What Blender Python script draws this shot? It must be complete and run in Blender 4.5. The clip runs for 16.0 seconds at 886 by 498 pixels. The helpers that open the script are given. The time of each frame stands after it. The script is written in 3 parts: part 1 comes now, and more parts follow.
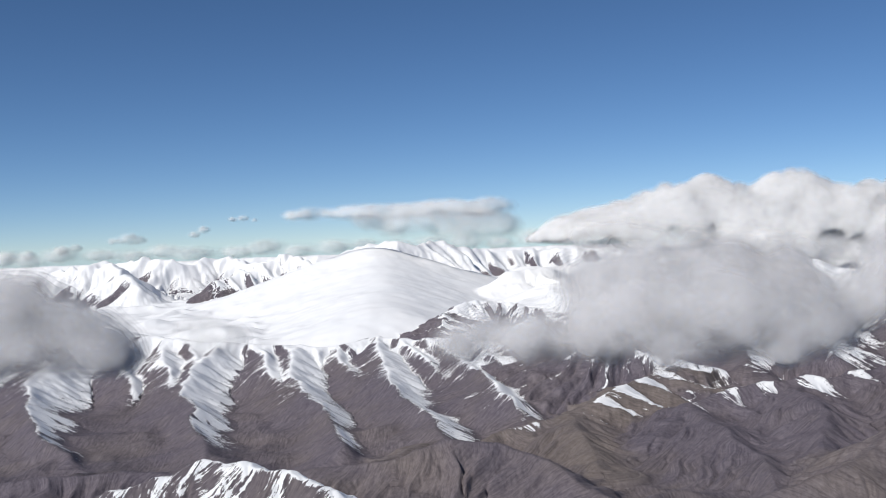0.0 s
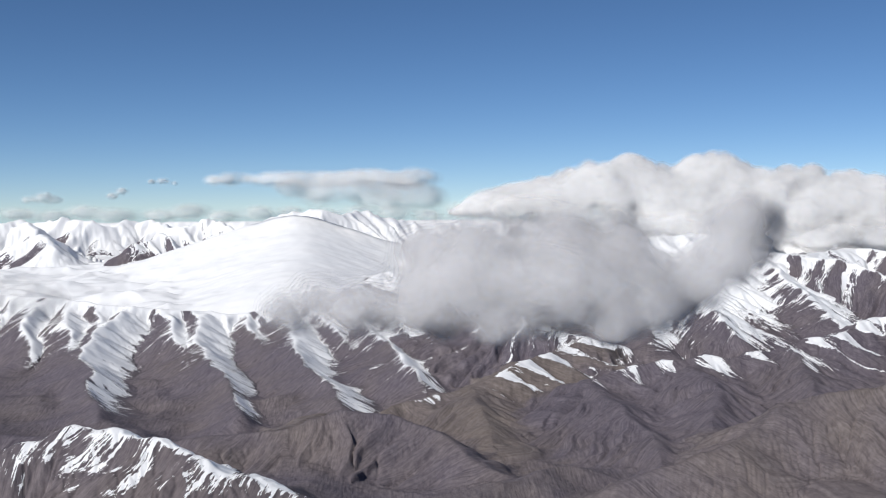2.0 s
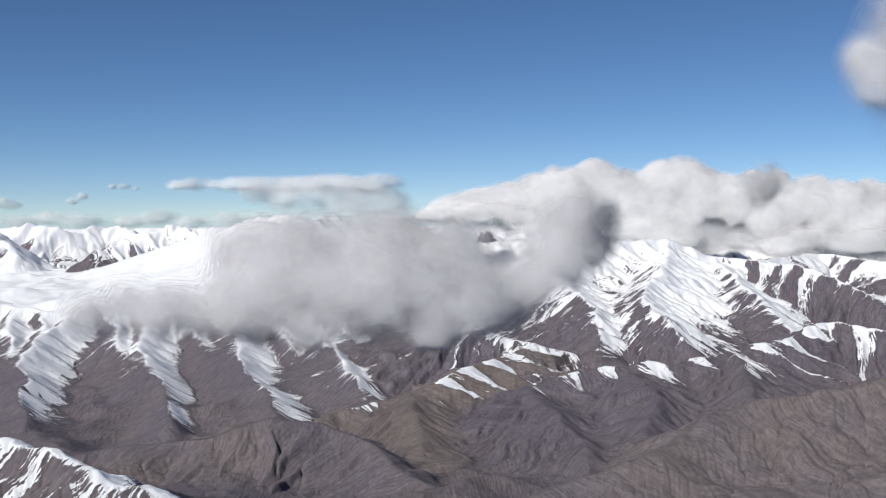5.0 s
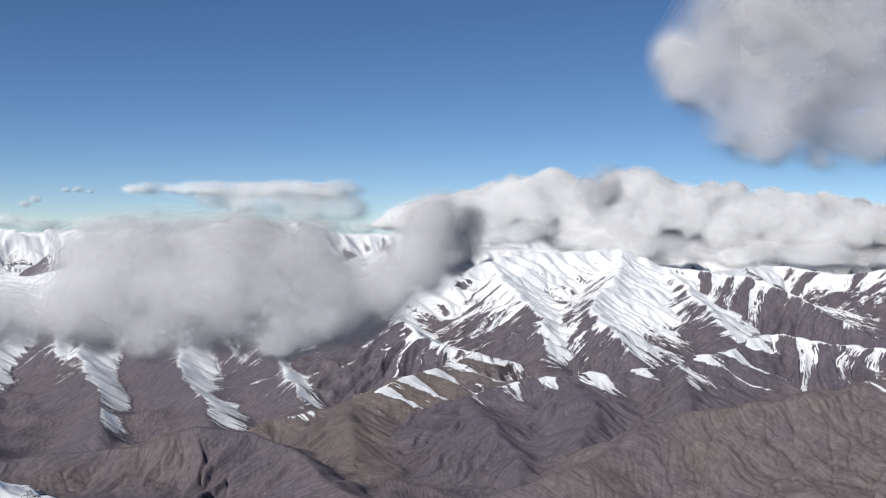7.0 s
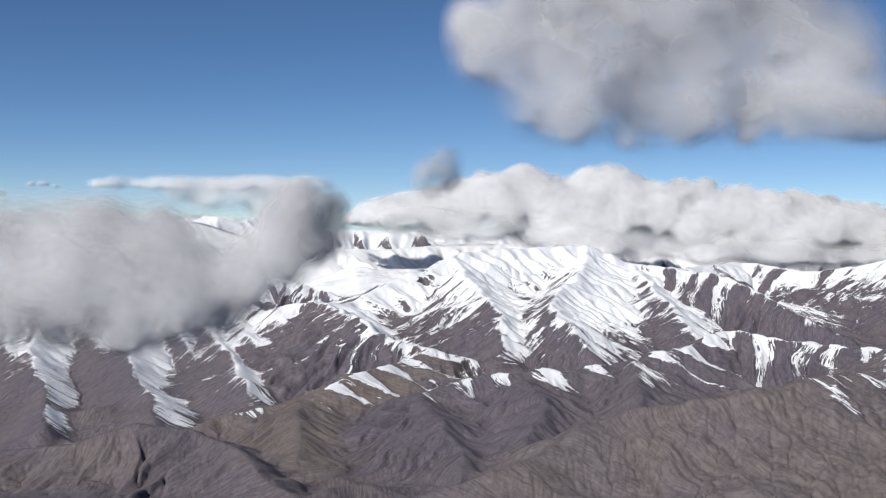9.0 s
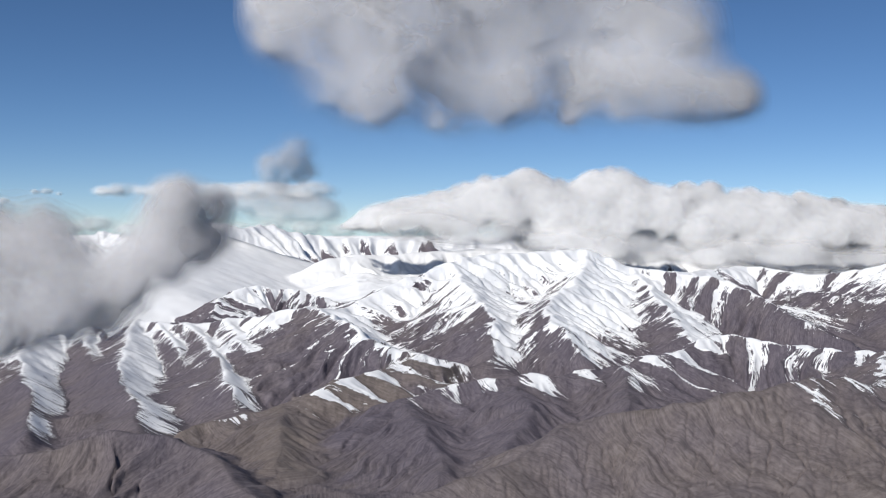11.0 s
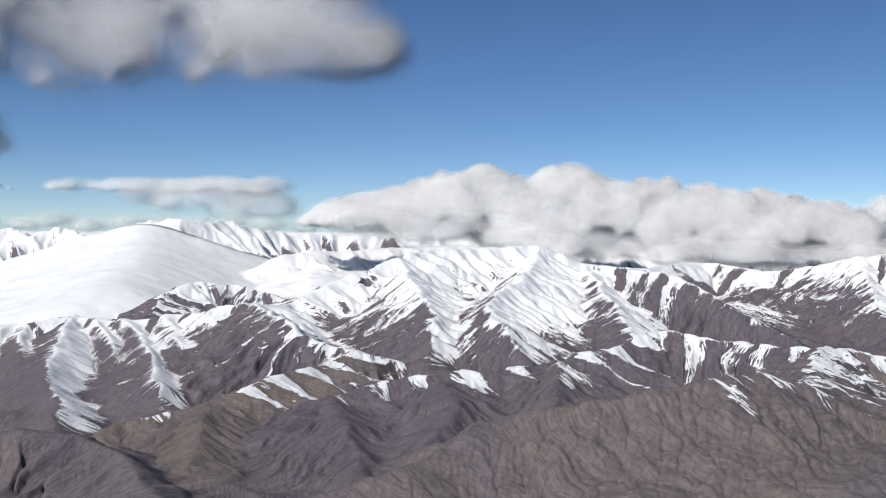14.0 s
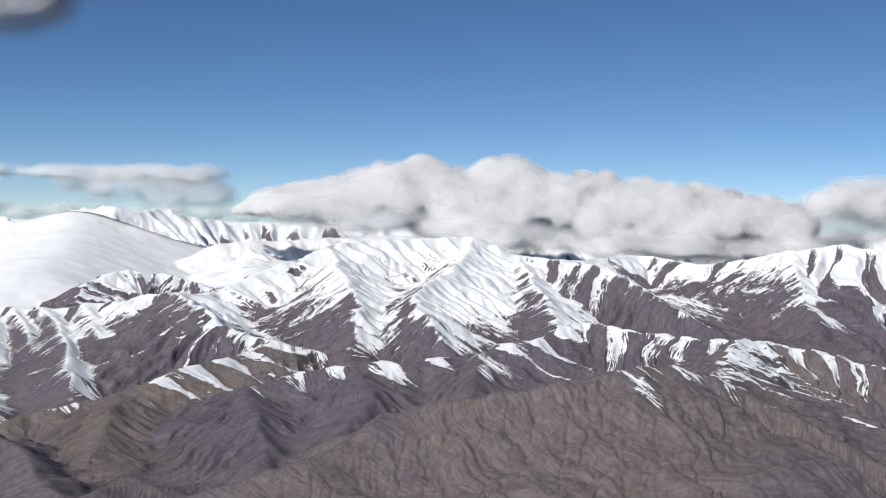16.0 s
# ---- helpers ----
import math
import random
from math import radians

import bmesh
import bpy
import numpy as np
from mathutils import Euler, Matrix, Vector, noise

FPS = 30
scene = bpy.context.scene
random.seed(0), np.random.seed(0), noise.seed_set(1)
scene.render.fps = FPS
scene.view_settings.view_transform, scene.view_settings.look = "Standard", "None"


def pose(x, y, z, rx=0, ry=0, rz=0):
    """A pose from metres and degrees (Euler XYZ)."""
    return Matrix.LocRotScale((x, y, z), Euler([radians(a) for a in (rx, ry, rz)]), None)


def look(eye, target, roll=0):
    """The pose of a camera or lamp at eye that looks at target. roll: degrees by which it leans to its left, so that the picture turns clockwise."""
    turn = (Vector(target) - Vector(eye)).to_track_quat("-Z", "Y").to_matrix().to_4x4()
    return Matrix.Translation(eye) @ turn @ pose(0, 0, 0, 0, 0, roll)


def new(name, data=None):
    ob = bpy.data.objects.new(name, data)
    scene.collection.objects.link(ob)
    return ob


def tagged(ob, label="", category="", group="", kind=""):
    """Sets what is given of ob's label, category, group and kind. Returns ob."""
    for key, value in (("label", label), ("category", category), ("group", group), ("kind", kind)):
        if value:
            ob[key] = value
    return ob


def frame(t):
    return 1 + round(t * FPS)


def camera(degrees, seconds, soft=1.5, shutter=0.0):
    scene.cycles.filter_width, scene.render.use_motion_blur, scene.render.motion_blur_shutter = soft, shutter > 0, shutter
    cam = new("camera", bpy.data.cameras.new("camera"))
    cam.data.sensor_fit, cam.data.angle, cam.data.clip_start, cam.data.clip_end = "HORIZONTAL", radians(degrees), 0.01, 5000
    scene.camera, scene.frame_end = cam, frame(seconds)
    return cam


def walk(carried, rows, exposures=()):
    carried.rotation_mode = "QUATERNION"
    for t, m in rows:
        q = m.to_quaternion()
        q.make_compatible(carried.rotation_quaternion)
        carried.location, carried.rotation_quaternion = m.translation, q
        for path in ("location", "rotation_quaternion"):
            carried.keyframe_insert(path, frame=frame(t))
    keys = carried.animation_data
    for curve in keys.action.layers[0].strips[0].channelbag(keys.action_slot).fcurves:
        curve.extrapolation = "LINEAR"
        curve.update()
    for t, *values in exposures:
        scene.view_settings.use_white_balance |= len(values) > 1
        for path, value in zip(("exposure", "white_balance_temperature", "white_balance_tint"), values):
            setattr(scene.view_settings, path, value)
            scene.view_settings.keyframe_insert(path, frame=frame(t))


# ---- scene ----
cam = camera(45.4, 16.0, soft=1.1)
METRES, EYE, TILT, LEAN, TURN = 250.0, 250.0, -0.7, 2.2, 0.0
ROWS = [
    (0.0, 0.0025, 0.0065, 0.0, -0.0, 0.0, 0.0),
    (0.5, 0.0316, 0.0148, -0.0008, -1.8, -0.79, -1.53),
    (1.0, 0.0607, 0.0228, -0.0019, -4.0, -1.3, -2.21),
    (1.5, 0.0901, 0.0306, -0.0017, -3.63, -1.41, -2.18),
    (2.0, 0.1184, 0.0373, -0.0022, -3.43, -1.46, -1.93),
    (2.5, 0.1475, 0.0446, -0.0028, -3.18, -1.44, -1.45),
    (3.0, 0.1769, 0.0552, -0.0032, -3.18, -1.47, -1.35),
    (5.5, 0.3257, 0.0986, -0.0052, -4.72, -0.82, -2.23),
    (6.0, 0.3554, 0.1088, -0.005, -5.13, -0.55, -2.51),
    (6.5, 0.3849, 0.1171, -0.0039, -5.29, -0.45, -2.63),
    (7.0, 0.4149, 0.1258, -0.0038, -5.77, -0.56, -2.62),
    (7.5, 0.4456, 0.132, -0.0031, -5.76, -0.61, -2.61),
    (8.0, 0.4761, 0.143, -0.0036, -5.57, -0.56, -2.76),
    (8.5, 0.5054, 0.1505, -0.0065, -6.18, -0.63, -2.92),
    (9.0, 0.5352, 0.1594, -0.0058, -6.68, -0.69, -2.8),
    (11.5, 0.6864, 0.1957, -0.0101, -5.63, -0.36, -2.43),
    (12.0, 0.7165, 0.206, -0.0106, -5.93, -0.44, -2.22),
    (12.5, 0.7463, 0.2147, -0.0109, -5.99, -0.46, -2.03),
    (13.0, 0.7751, 0.2192, -0.0099, -5.74, -0.4, -1.98),
    (13.5, 0.8054, 0.2275, -0.0104, -5.96, -0.42, -2.29),
    (14.0, 0.836, 0.2362, -0.0127, -6.92, -0.48, -2.56),
    (14.5, 0.8664, 0.245, -0.0131, -7.58, -0.53, -2.59),
    (15.0, 0.8959, 0.2512, -0.0129, -7.92, -0.56, -2.6),
    (15.5, 0.926, 0.2596, -0.0139, -8.65, -0.68, -2.76),
    (16.0, 0.9575, 0.2695, -0.0148, -9.52, -0.8, -3.1),
]
walk(cam, [(t, pose(0, 0, EYE, TILT, LEAN, TURN) @ pose(METRES * x, METRES * y, METRES * z, 90 + pitch, roll, yaw)) for t, x, y, z, yaw, pitch, roll in ROWS])

# ---- world, sun, exposure ----
SUN_FROM = Vector((-0.55, -0.52, 0.64)).normalized()
world = bpy.data.worlds.new("world")
scene.world = world
world.use_nodes = True
wn = world.node_tree
sky = wn.nodes.new("ShaderNodeTexSky")
sky.sky_type, sky.sun_disc = "NISHITA", False
sky.sun_elevation = math.asin(SUN_FROM.z)
sky.sun_rotation = math.atan2(SUN_FROM.x, SUN_FROM.y)
sky.altitude, sky.air_density, sky.dust_density, sky.ozone_density = 6500, 1.0, 0.5, 2.2
clear_air = wn.nodes.new("ShaderNodeHueSaturation")
clear_air.inputs["Saturation"].default_value = 1.13
wn.links.new(sky.outputs[0], clear_air.inputs["Color"])
wn.links.new(clear_air.outputs[0], wn.nodes["Background"].inputs[0])
wn.nodes["Background"].inputs[1].default_value = 0.086
scene.cycles.transparent_max_bounces, scene.cycles.diffuse_bounces, scene.cycles.max_bounces = 48, 8, 16
sun = new("sun", bpy.data.lights.new("sun", "SUN"))
sun.data.energy, sun.data.angle, sun.data.color = 3.85, radians(0.53), (1.0, 0.97, 0.935)
sun.matrix_basis = look(SUN_FROM * 3000, (0, 0, 0))


# ---- materials ----
def material(name):
    m = bpy.data.materials.new(name)
    m.use_nodes = True
    return m, m.node_tree.nodes, m.node_tree.links


def math_node(n, l, op, a, b=None, clamp=False):
    k = n.new("ShaderNodeMath")
    k.operation, k.use_clamp = op, clamp
    for socket, v in zip(k.inputs, (a, b)):
        if v is None:
            continue
        if isinstance(v, (int, float)):
            socket.default_value = v
        else:
            l.new(v, socket)
    return k.outputs[0]


def noise_node(n, l, where, scale, detail=4.0, rough=0.55):
    k = n.new("ShaderNodeTexNoise")
    k.inputs["Scale"].default_value, k.inputs["Detail"].default_value, k.inputs["Roughness"].default_value = scale, detail, rough
    l.new(where, k.inputs["Vector"])
    return k.outputs[0]


def ramp_node(n, l, fac, stops):
    k = n.new("ShaderNodeValToRGB")
    while len(k.color_ramp.elements) < len(stops):
        k.color_ramp.elements.new(0.5)
    for e, (p, c) in zip(k.color_ramp.elements, stops):
        e.position, e.color = p, (*c, 1)
    l.new(fac, k.inputs[0])
    return k.outputs[0]


def mix_node(n, l, fac, a, b):
    k = n.new("ShaderNodeMix")
    k.data_type = "RGBA"
    for socket, v in ((k.inputs[0], fac), (k.inputs[6], a), (k.inputs[7], b)):
        if isinstance(v, (int, float)):
            socket.default_value = v
        elif isinstance(v, tuple):
            socket.default_value = (*v, 1)
        else:
            l.new(v, socket)
    return k.outputs[2]


def mountain_material():
    """Bare scree and rock in two earth tones, under snow where the cover attribute says so."""
    m, n, l = material("scree_rock_and_snow")
    b = n["Principled BSDF"]
    place = n.new("ShaderNodeNewGeometry").outputs["Position"]
    cover = n.new("ShaderNodeAttribute")
    cover.attribute_name = "snow"
    tone = n.new("ShaderNodeAttribute")
    tone.attribute_name = "tone"
    squeeze = n.new("ShaderNodeVectorMath")
    squeeze.operation = "MULTIPLY"
    squeeze.inputs[1].default_value = (1.0, 0.8, 0.5)
    l.new(place, squeeze.inputs[0])
    fine = noise_node(n, l, squeeze.outputs[0], 0.30, 7.0, 0.64)
    broad = noise_node(n, l, place, 0.012, 5.0, 0.6)
    grain = noise_node(n, l, squeeze.outputs[0], 0.9, 4.0, 0.6)
    fall = n.new("ShaderNodeAttribute")
    fall.attribute_name = "fall"
    lines = n.new("ShaderNodeVectorMath")
    lines.operation = "MULTIPLY"
    lines.inputs[1].default_value = (0.55, 0.06, 0.0)
    l.new(fall.outputs["Vector"], lines.inputs[0])
    rills = noise_node(n, l, lines.outputs[0], 1.0, 6.0, 0.62)
    mottle = math_node(n, l, "ADD", math_node(n, l, "MULTIPLY", fine, 0.4), math_node(n, l, "MULTIPLY", rills, 0.6))
    # both rock tones raised and blued a little in place of haze in the air
    violet = ramp_node(n, l, mottle, [(0.37, (0.080, 0.068, 0.086)), (0.5, (0.124, 0.107, 0.125)), (0.64, (0.178, 0.155, 0.173))])
    tan = ramp_node(n, l, mottle, [(0.37, (0.110, 0.090, 0.082)), (0.5, (0.164, 0.136, 0.122)), (0.64, (0.226, 0.192, 0.174))])
    t = math_node(n, l, "ADD", tone.outputs["Fac"], math_node(n, l, "MULTIPLY", math_node(n, l, "SUBTRACT", broad, 0.5), 1.6), True)
    rock = mix_node(n, l, t, violet, tan)
    edge = math_node(n, l, "ADD", cover.outputs["Fac"], math_node(n, l, "MULTIPLY", math_node(n, l, "SUBTRACT", fine, 0.5), 0.5))
    edge = math_node(n, l, "ADD", edge, math_node(n, l, "MULTIPLY", math_node(n, l, "SUBTRACT", grain, 0.5), 0.3))
    edge = math_node(n, l, "ADD", edge, math_node(n, l, "MULTIPLY", math_node(n, l, "SUBTRACT", rills, 0.5), 1.7))
    k = n.new("ShaderNodeMapRange")
    k.interpolation_type = "SMOOTHSTEP"
    k.inputs["From Min"].default_value, k.inputs["From Max"].default_value = 0.48, 0.535
    l.new(edge, k.inputs["Value"])
    snow = k.outputs[0]
    white = ramp_node(n, l, broad, [(0.3, (0.87, 0.875, 0.875)), (0.7, (0.92, 0.915, 0.905))])
    l.new(mix_node(n, l, snow, rock, white), b.inputs["Base Color"])
    b.inputs["Roughness"].default_value = 0.85
    b.inputs["Specular IOR Level"].default_value = 0.25
    bump = n.new("ShaderNodeBump")
    bump.inputs["Strength"].default_value, bump.inputs["Distance"].default_value = 0.65, 2.0
    rise = math_node(n, l, "ADD", math_node(n, l, "MULTIPLY", mottle, math_node(n, l, "SUBTRACT", 1.0, snow)), math_node(n, l, "MULTIPLY", snow, 0.25))
    l.new(rise, bump.inputs["Height"])
    l.new(bump.outputs[0], b.inputs["Normal"])
    return m


def cloud_look(name, colour, tear, firm, through_light=0.22):
    """Cloud droplets: layers of mist from the dense heart outwards, torn by noise, lit by the broad shape of the cloud as light scattered many times is."""
    looks = []
    for k, thick in enumerate(firm):
        m, n, l = material(f"{name}_layer")
        m.cycles.use_bump_map_correction = False
        n.remove(n["Principled BSDF"])
        back, on, clear = n.new("ShaderNodeBsdfDiffuse"), n.new("ShaderNodeBsdfTranslucent"), n.new("ShaderNodeBsdfTransparent")
        back.inputs[0].default_value = on.inputs[0].default_value = (*colour, 1)
        lie = n.new("ShaderNodeAttribute")
        lie.attribute_name = "lie"
        l.new(lie.outputs["Vector"], back.inputs["Normal"])
        l.new(lie.outputs["Vector"], on.inputs["Normal"])
        both = n.new("ShaderNodeMixShader")
        both.inputs[0].default_value = through_light + 0.02 * k
        l.new(back.outputs[0], both.inputs[1])
        l.new(on.outputs[0], both.inputs[2])
        dense = n.new("ShaderNodeAttribute")
        dense.attribute_name = "dense"
        torn = noise_node(n, l, n.new("ShaderNodeNewGeometry").outputs["Position"], tear, 4.0, 0.5)
        a = math_node(n, l, "MULTIPLY", math_node(n, l, "SUBTRACT", torn, 0.18), thick * 3.1, True)
        mix = n.new("ShaderNodeMixShader")
        l.new(math_node(n, l, "MULTIPLY", a, dense.outputs["Fac"]), mix.inputs[0])
        l.new(clear.outputs[0], mix.inputs[1])
        l.new(both.outputs[0], mix.inputs[2])
        l.new(mix.outputs[0], n["Material Output"].inputs[0])
        looks.append(m)
    return looks


ROCK_SNOW = mountain_material()
# grey clouds: same droplets as the white ones, dimmed in colour to look shaded
CLOUD_GREY = cloud_look("grey_cloud", (0.93, 0.93, 0.955), 0.055, (0.4, 0.3, 0.25, 0.21, 0.17, 0.14, 0.11, 0.08, 0.05, 0.025), 0.3)
CLOUD_TORN = cloud_look("torn_grey_cloud", (0.93, 0.93, 0.95), 0.07, (0.26, 0.2, 0.16, 0.14, 0.12, 0.1, 0.085, 0.07, 0.055, 0.035), 0.3)
CLOUD_WHITE = cloud_look("white_cloud", (0.955, 0.955, 0.96), 0.016, (0.6, 0.5, 0.4, 0.34, 0.27, 0.2, 0.12), 0.12)
CLOUD_THIN = cloud_look("thin_grey_cloud", (0.97, 0.965, 0.965), 0.22, (0.07, 0.06, 0.045, 0.03))
CLOUD_SHRED = cloud_look("grey_shred", (0.9, 0.9, 0.92), 0.2, (0.075, 0.07, 0.065, 0.06, 0.055, 0.045, 0.035, 0.028, 0.02, 0.014), 0.4)
CLOUD_MIST = cloud_look("pale_mist", (0.985, 0.985, 0.985), 0.012, (0.28, 0.22, 0.17, 0.12, 0.07), 0.12)
CLOUD_WISP = cloud_look("faint_white_cloud", (0.985, 0.985, 0.98), 0.03, (0.12, 0.09, 0.07, 0.05, 0.03))
CLOUD_VEIL = cloud_look("thin_white_cloud", (0.985, 0.985, 0.98), 0.012, (0.16, 0.13, 0.1, 0.07, 0.04), 0.12)

# ---- noise on arrays ----
_dice = np.random.RandomState(7)
PERM = np.tile(_dice.permutation(256), 3)
GRAD_X, GRAD_Y = np.cos(np.arange(256) * 0.7853 * 1.37), np.sin(np.arange(256) * 0.7853 * 1.37)


def perlin(x, y, seed=0):
    xi, yi = np.floor(x).astype(np.int64), np.floor(y).astype(np.int64)
    fx, fy = x - xi, y - yi
    u, v = fx * fx * fx * (fx * (fx * 6 - 15) + 10), fy * fy * fy * (fy * (fy * 6 - 15) + 10)
    xi, yi = (xi + seed * 37) & 255, (yi + seed * 91) & 255

    def corner(i, j):
        h = PERM[PERM[(xi + i) & 255] + ((yi + j) & 255)]
        return GRAD_X[h] * (fx - i) + GRAD_Y[h] * (fy - j)

    a, b = corner(0, 0), corner(0, 1)
    a = a + u * (corner(1, 0) - a)
    b = b + u * (corner(1, 1) - b)
    return (a + v * (b - a)) * 1.5


def fbm(x, y, octaves, seed=0):
    total, k = 0.0, 1.0
    for o in range(octaves):
        total = total + k * perlin(x * 2.03 ** o, y * 2.03 ** o, seed + o)
        k *= 0.5
    return total


def crests(x, y, octaves, seed=0, gain=0.5):
    """Noise with sharp crests and rounded hollows, from 0 to about 1."""
    total, k, keep = 0.0, 0.5, 1.0
    for o in range(octaves):
        r = (1 - np.abs(perlin(x * 2.1 ** o, y * 2.1 ** o, seed + o))) ** 2
        total, keep = total + k * r * keep, np.clip(r * 1.4, 0, 1)
        k *= gain
    return total


# ---- the lie of the land ----
RIDGES = []


def ridge(points, slope, wide, spur=10.0, gap=40.0, lean=0.0, snow=0.0, tone=0.2, label="", peak=2.0, blunt=4.0):
    """A mountain by the line of its crest. slope, wide: how steeply it falls and over what width it flattens out; spur, gap: the height of its
    side spurs and their distance; lean: how they slant; snow: how much more snow lies on it; tone: from violet scree (0) to tan (1)."""
    RIDGES.append((points, slope, wide, spur, gap, lean, snow, tone, label, peak, blunt))


def smooth_line(points, step=14.0):
    p = np.array(points, float)
    p = np.vstack([2 * p[0] - p[1], p, 2 * p[-1] - p[-2]])
    out = []
    for i in range(1, len(p) - 2):
        n = max(1, int(np.linalg.norm(p[i + 1, :2] - p[i, :2]) / step))
        for q in np.arange(n) / n:
            out.append(0.5 * (2 * p[i] + (p[i + 1] - p[i - 1]) * q + (2 * p[i - 1] - 5 * p[i] + 4 * p[i + 1] - p[i + 2]) * q ** 2 + (3 * p[i] - p[i - 1] - 3 * p[i + 1] + p[i + 2]) * q ** 3))
    return np.vstack([out, p[-2]])


def near_line(x, y, line):
    """For each place: how far it is from the line, how far along, the crest's height there, and on which side."""
    best = np.full(x.shape, 1e12)
    along, height, side = np.zeros_like(x), np.zeros_like(x), np.zeros_like(x)
    s = 0.0
    for a, b in zip(line[:-1], line[1:]):
        dx, dy = b[0] - a[0], b[1] - a[1]
        long = math.hypot(dx, dy)
        q = ((x - a[0]) * dx + (y - a[1]) * dy) / long ** 2
        c = np.clip(q, 0, 1)
        ox, oy = x - a[0] - c * dx, y - a[1] - c * dy
        d = ox * ox + oy * oy
        m = d < best
        best[m] = d[m]
        along[m] = (s + long * c)[m]
        height[m] = (a[2] + (b[2] - a[2]) * c)[m]
        side[m] = np.sign(dx * oy - dy * ox)[m]
        s += long
    return np.sqrt(best), along, height, side


# near
ridge([(-330, 560, 92), (-260, 575, 103), (-180, 590, 118), (-146, 603, 127), (-95, 582, 124), (-47, 558, 113), (-8, 545, 100), (40, 515, 82)], 0.69, 96, 2.5, 34, 0.2, 0.12, 0.35, "snow-capped near summit with bare brown flanks")
ridge([(-160, 860, 60), (-45, 845, 73), (5, 856, 87), (67, 828, 75), (118, 745, 58)], 0.56, 88, 7, 30, 0.3, -0.5, 0.3, "bare brown hill with a shaded flank")
ridge([(180, 690, 66), (271, 707, 90), (319, 738, 109), (380, 730, 119), (447, 719, 134), (499, 721, 140), (549, 712, 124), (590, 650, 100), (620, 590, 80)], 0.62, 128, 4.5, 31, -0.45, -0.75, 0.6, "near bare brown ridge with steep gullied flanks")
ridge([(499, 721, 138), (545, 780, 125), (600, 860, 122)], 0.62, 96, 5, 30, -0.5, -0.9, 0.5, "bare brown saddle between two ridges")
ridge([(570, 815, 122), (668, 963, 128), (740, 960, 118), (820, 900, 95), (900, 840, 75)], 0.62, 96, 10, 27, -0.5, 0.2, 0.4, "brown ridge streaked with snow")
# middle
ridge([(185, 930, 70), (230, 985, 86), (290, 1010, 99), (370, 1015, 103), (441, 1037, 110), (520, 1075, 122), (556, 1103, 131), (611, 1050, 124), (668, 963, 127)], 0.69, 104, 17, 40, -0.6, 0.15, 0.05, "dark violet ridge with stripes of snow")
ridge([(40, 985, 64), (112, 1012, 76), (153, 1045, 91), (205, 1092, 98), (250, 1130, 104)], 0.62, 88, 14, 36, -0.5, 0.42, 0.85, "tan scree ridge with snow patches")
ridge([(300, 1150, 92), (250, 1130, 106), (216, 1144, 116), (169, 1196, 135), (130, 1330, 141)], 0.75, 80, 9, 22.5, 0.1, 0.15, 0.15, "rocky buttress with banded snow")
ridge([(-800, 1500, 100), (-650, 1480, 112), (-510, 1500, 130), (-303, 1427, 119), (-154, 1417, 109), (-92, 1438, 116), (-18, 1409, 116), (60, 1380, 126), (130, 1330, 141), (177, 1426, 134), (266, 1516, 168)], 0.62, 128, 17, 42, -0.25, 0.65, 0.1, "cliff edge of a snowy plateau with dark gullies")
ridge([(-24, 1500, 106), (-3, 1560, 130), (28, 1610, 148), (79, 1630, 146), (129, 1610, 137), (179, 1560, 124)], 0.6, 90, 11, 24, -0.4, -0.35, 0.05, "rocky rim with dark outcrops beside a snow dome")
ridge([(-172, 2504, 226), (-160, 2400, 228), (-130, 2200, 186), (-110, 2000, 160), (-105, 1760, 136)], 0.35, 1600, 0.3, 90, 0.0, 1.5, 0.2, "broad smooth snow dome", 0.0, 45.0)
ridge([(-92, 1438, 116), (-75, 1250, 96), (-27, 1060, 77), (5, 930, 62)], 0.6, 90, 2, 44, -0.5, 0.6, 0.1, "dark spur below the cliffs with snow on one side")
ridge([(-18, 1409, 116), (25, 1260, 99), (50, 1130, 90), (66, 1040, 76)], 0.6, 90, 2, 44, -0.5, 0.6, 0.2, "dark spur below the cliffs with snow on one side")
ridge([(-200, 1420, 112), (-185, 1250, 92), (-130, 1090, 74), (-100, 960, 60)], 0.6, 90, 2, 44, -0.5, 0.6, 0.1, "dark spur below the cliffs with snow on one side")
ridge([(-303, 1427, 118), (-310, 1260, 94), (-270, 1100, 75), (-220, 960, 60)], 0.6, 90, 2, 44, -0.5, 0.6, 0.1, "dark spur below the cliffs with snow on one side")
ridge([(-500, 1490, 130), (-500, 1270, 98), (-420, 1080, 76), (-340, 950, 60)], 0.6, 90, 2, 44, -0.5, 0.6, 0.1, "dark spur below the cliffs with snow on one side")
for x, y, z, long in ((-620, 1487, 114, 190), (-560, 1490, 121, 230), (-440, 1470, 124, 210), (-385, 1450, 120, 240), (-345, 1438, 118, 180), (-250, 1424, 113, 220), (-150, 1418, 108, 190), (-55, 1424, 115, 200), (28, 1392, 121, 230), (80, 1366, 129, 180)):
    ridge([(x, y, z - 1), (x + 0.12 * long, y - 0.48 * long, z - 15), (x + 0.3 * long, y - long, 80)], 0.7, 90, 3, 40, -0.5, 0.7, 0.1, "short dark spur below the cliffs with snow on one side")
ridge([(-460, 820, 66), (-260, 845, 72), (-120, 850, 60)], 0.5, 80, 6, 26, 0.1, -0.6, 0.0, "low dark violet hill without snow")
ridge([(226, 990, 84), (232, 900, 77), (240, 800, 67), (225, 700, 57)], 0.42, 90, 7, 34, -1.1, -0.6, 0.1, "bare violet scree slope running down to the valley")
